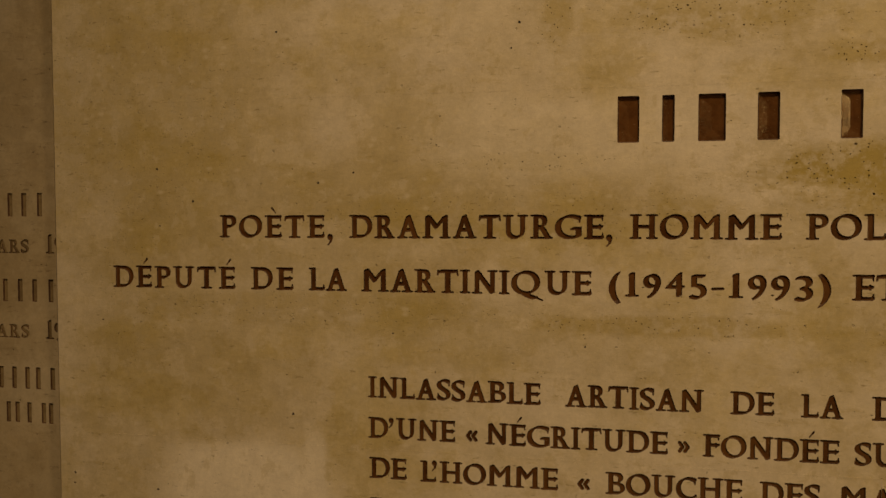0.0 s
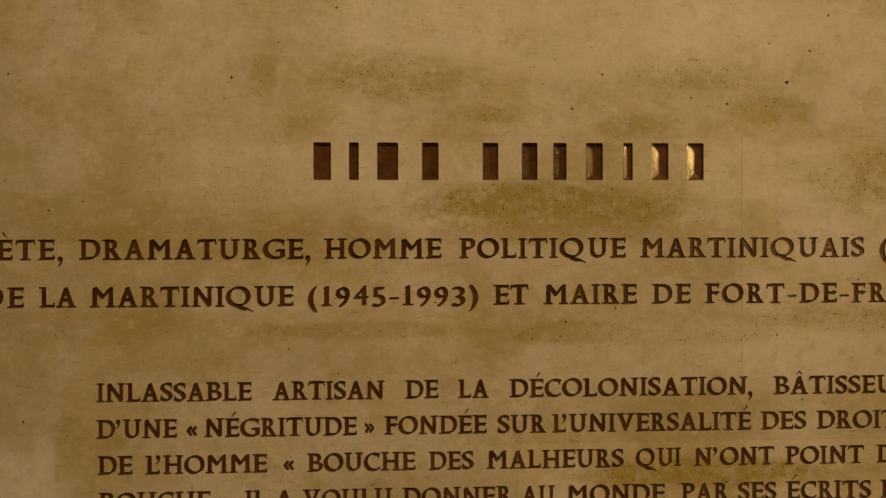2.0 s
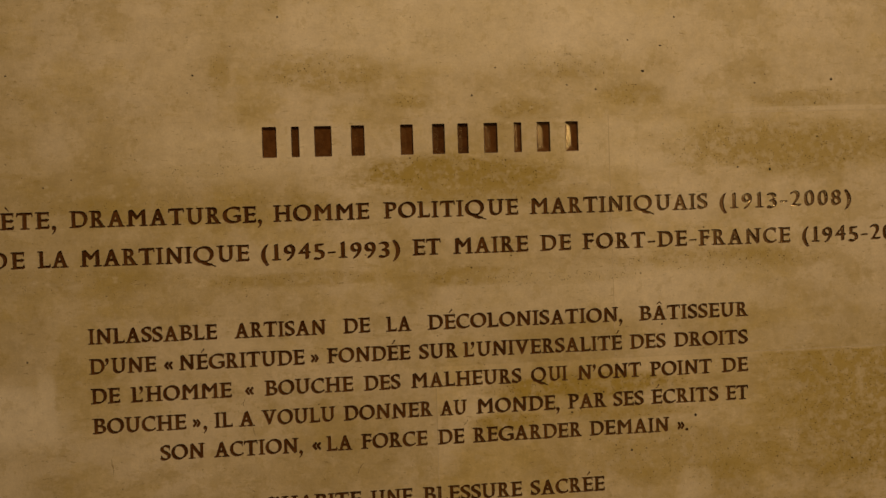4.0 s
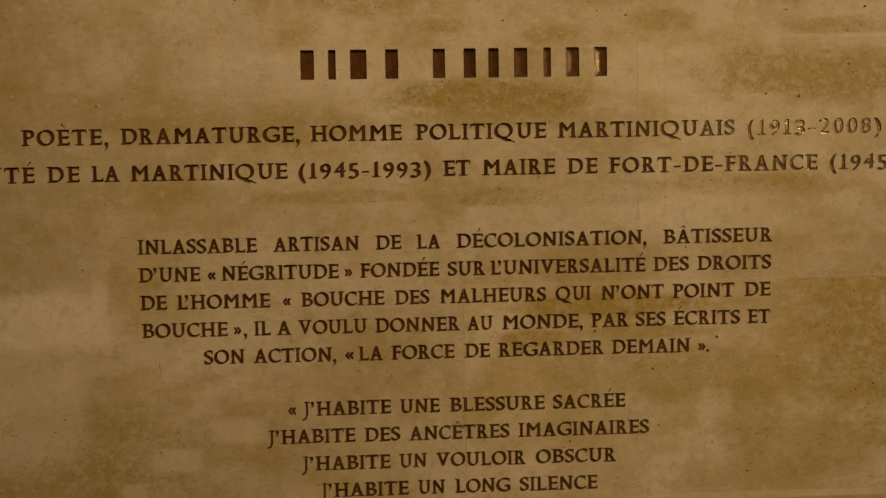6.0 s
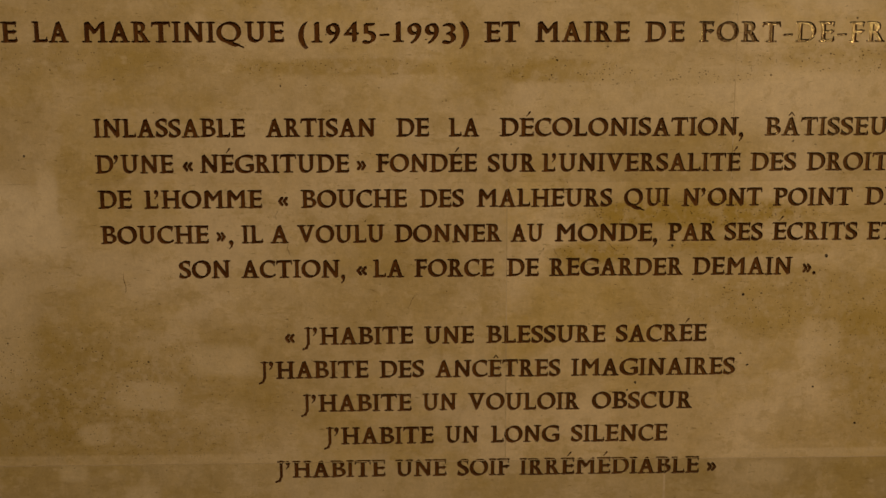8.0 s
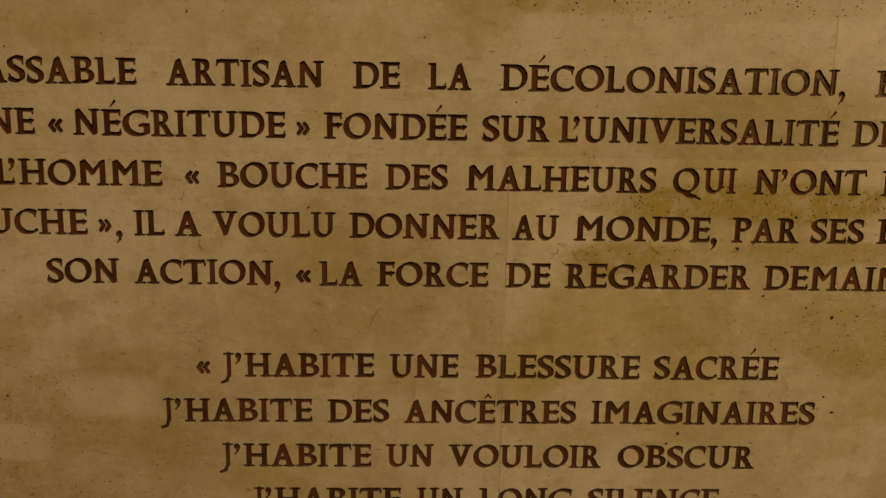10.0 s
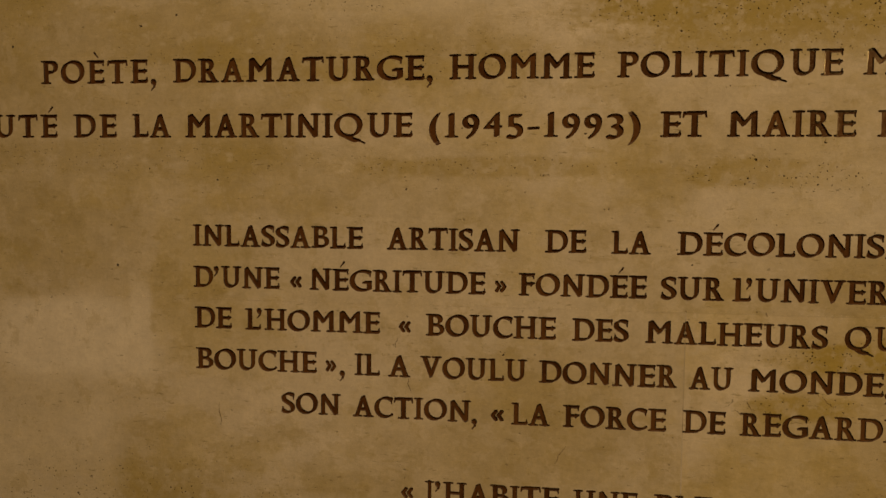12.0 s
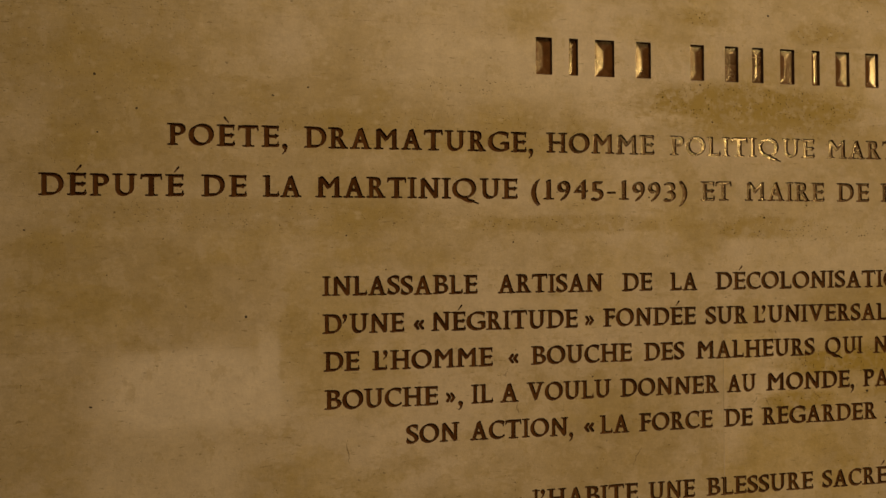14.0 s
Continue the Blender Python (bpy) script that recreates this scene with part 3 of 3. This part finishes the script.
for z0, z1, splits, tones in COURSES:
    ends = (-PIER, *splits, PIER)
    for x0, x1, tone in zip(ends, ends[1:], tones):
        a = x0 if x0 == -PIER else x0 + JOINT
        b = x1 if x1 == PIER else x1 - JOINT
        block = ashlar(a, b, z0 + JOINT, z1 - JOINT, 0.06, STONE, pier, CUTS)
        block.color = (tone, tone, tone * (0.97 if tone < 1 else 1.0), 1)
    for x in splits:
        wide = 0.0016 if z0 == 0.635 else 0.0007
        joint(x - wide, x + wide, z0 + 0.001, z1 - 0.001)
    if z0 > 0:
        wide = 0.0007
        if 1.4 < z0 < 1.9:
            joint(-PIER + 0.004, 0.52, z0 - wide, z0 + wide, STONE)
        joint(0.52 if 1.4 < z0 < 1.9 else -PIER + 0.004, PIER - 0.004, z0 - wide, z0 + wide)
box("core", (-PIER + 0.004, 0.05, 0.0), (PIER - 0.004, BACK_Y + 0.3, 3.6), MORTAR, pier)

# hairline cracks and chipped spots near the joints
def crack(points, wide):
    """A thin open crack: a dark sliver that follows a bent line on the face."""
    mesh = bpy.data.meshes.new("crack")
    verts, faces = [], []
    for k, (x, z) in enumerate(points):
        w = wide * (0.25 + math.sin(math.pi * k / (len(points) - 1)))
        verts += [(x - w, -0.00012, z), (x + w, -0.00012, z), (x, 0.0015, z)]
        if k:
            a = 3 * (k - 1)
            faces += [(a, a + 1, a + 4, a + 3)]
    mesh.from_pydata(verts, [], faces)
    mesh.materials.append(RECESS_SHADE)
    ob = new("crack", mesh)
    ob.parent = pier
    return ob


for x, z, run, lean in ((-0.308, 1.399, 0.013, -0.25), (-0.296, 1.353, 0.016, 0.1), (-0.52, 1.315, 0.030, 0.05), (0.145, 1.353, 0.014, 0.9), (-0.115, 1.285, 0.024, -0.5),
                      (0.060, 1.347, 0.012, -0.5), (0.070, 1.346, 0.013, 0.5), (0.058, 1.334, 0.007, 0.9), (0.084, 1.440, 0.006, 0.6)):
    path, px = [], x
    for k in range(9):
        px += random.uniform(-0.0012, 0.0012) + lean * run / 8
        path.append((px, z - run * k / 8))
    crack(path, 0.00026)

def pit(x, z, size):
    """A small pit in the face: a ragged near-black disc laid on it; size: its radius in millimetres."""
    count, r = 9, size / 1000
    mesh = bpy.data.meshes.new("pit")
    turn, flat = random.uniform(0, 6.28), random.uniform(0.6, 1.0)
    verts = []
    for k in range(count):
        a, q = turn + 2 * math.pi * k / count, r * random.uniform(0.65, 1.15)
        verts.append((x + q * math.cos(a), -0.00012, z + q * flat * math.sin(a)))
    verts.append((x, -0.00006, z))
    mesh.from_pydata(verts, [], [(k, (k + 1) % count, count) for k in range(count)])
    mesh.materials.append(PIT_DARK)
    ob = new("pit", mesh)
    ob.parent = pier


for x, z, size in (
        (-0.826, 1.370, 2.2), (-0.611, 1.751, 1.9), (-0.773, 1.730, 1.6), (-0.299, 1.566, 1.3), (-0.821, 1.770, 1.8), (-0.943, 1.384, 1.8), (-0.645, 1.474, 1.8),
        (-0.662, 1.930, 1.7), (-0.818, 1.700, 1.3), (-0.899, 1.582, 1.5), (-0.382, 1.899, 1.3), (-0.520, 1.575, 1.2), (0.378, 1.925, 3.4), (-0.373, 1.927, 2.0), (-0.234, 2.021, 2.2),
        (0.082, 1.888, 1.8), (0.123, 1.934, 1.8), (0.717, 1.906, 3.2), (0.577, 1.902, 2.0), (0.410, 1.968, 2.3), (0.353, 1.978, 1.7), (0.295, 1.895, 2.2), (0.245, 1.903, 1.8),
        (0.542, 1.757, 2.0), (0.600, 1.752, 2.6), (0.436, 2.017, 2.0), (0.453, 1.332, 2.8), (0.236, 1.348, 2.1), (0.338, 1.278, 2.2), (0.266, 1.300, 1.8), (0.135, 1.221, 1.8),
        (0.189, 1.153, 2.0), (0.178, 1.142, 1.7), (0.348, 1.177, 2.2), (0.444, 1.144, 2.0), (0.338, 1.194, 1.7), (0.507, 1.090, 2.0), (0.011, 1.488, 1.2), (0.398, 1.491, 1.7), (0.292, 1.380, 1.6)):
    pit(x, z, size)

# ---- the older wall behind the pier's edge, with a worn roll of names ----
OLD_CUTS = []
for z, cap, spots in ((1.712, 0.034, (-1.160, -1.131, -1.108, -1.082)), (1.588, 0.033, (-1.142, -1.117, -1.093, -1.066)), (1.460, 0.032, (-1.152, -1.130, -1.108, -1.090, -1.066)),
                      (1.410, 0.030, (-1.141, -1.126, -1.106, -1.082, -1.070))):
    line = line_of("worn brown bars cut into the old wall", spots[0], z, BACK_Y, "lines of the old roll")
    for x in spots:
        place_cut("bar", bar_glyph(0.24, 1.0, WORN_PAINT), line, x - 0.12 * cap, z, cap, 1.0, BACK_Y, OLD_CUTS)
for z, x0, x1, x2 in ((1.659, -1.182, -1.101, -1.073), (1.535, -1.186, -1.103, -1.076)):
    line = line_of("worn brown capitals cut into the old wall: mars 19", x0, z, BACK_Y, "lines of the old roll")
    set_word("MARS", x0, x1, z, 0.019, line, BACK_Y, OLD_CUTS, WORN_PAINT)
    set_word("19", x2, x2 + 0.031, z, 0.027, line, BACK_Y, OLD_CUTS, WORN_PAINT)
old_wall = new("wall_side")
tagged(old_wall, "darker old limestone wall set back behind the pier", "wall", kind="structure")
ashlar(-14.0, 14.0, 0.0, 11.0, 0.2, OLD_STONE, old_wall, OLD_CUTS, face_y=BACK_Y)

# ---- the dim hall that closes the place behind the reader ----
for name, low, high, material, label in (
        ("floor", (-14.2, -24.2, -0.2), (14.2, 0.4, 0.0), PAVING, "worn stone paving of the dim hall"),
        ("ceiling", (-14.2, -24.2, 11.0), (14.2, 0.4, 11.3), PLASTER, "plain pale stone ceiling"),
        ("wall_rear", (-14.2, -24.2, 0.0), (14.2, -24.0, 11.0), PLASTER, "plain pale stone wall"),
        ("wall_left", (-14.2, -24.0, 0.0), (-14.0, 0.4, 11.0), PLASTER, "plain pale stone wall"),
        ("wall_right", (14.0, -24.0, 0.0), (14.2, 0.4, 11.0), PLASTER, "plain pale stone wall")):
    tagged(box(name, low, high, material), label, name.split("_")[0], kind="structure")
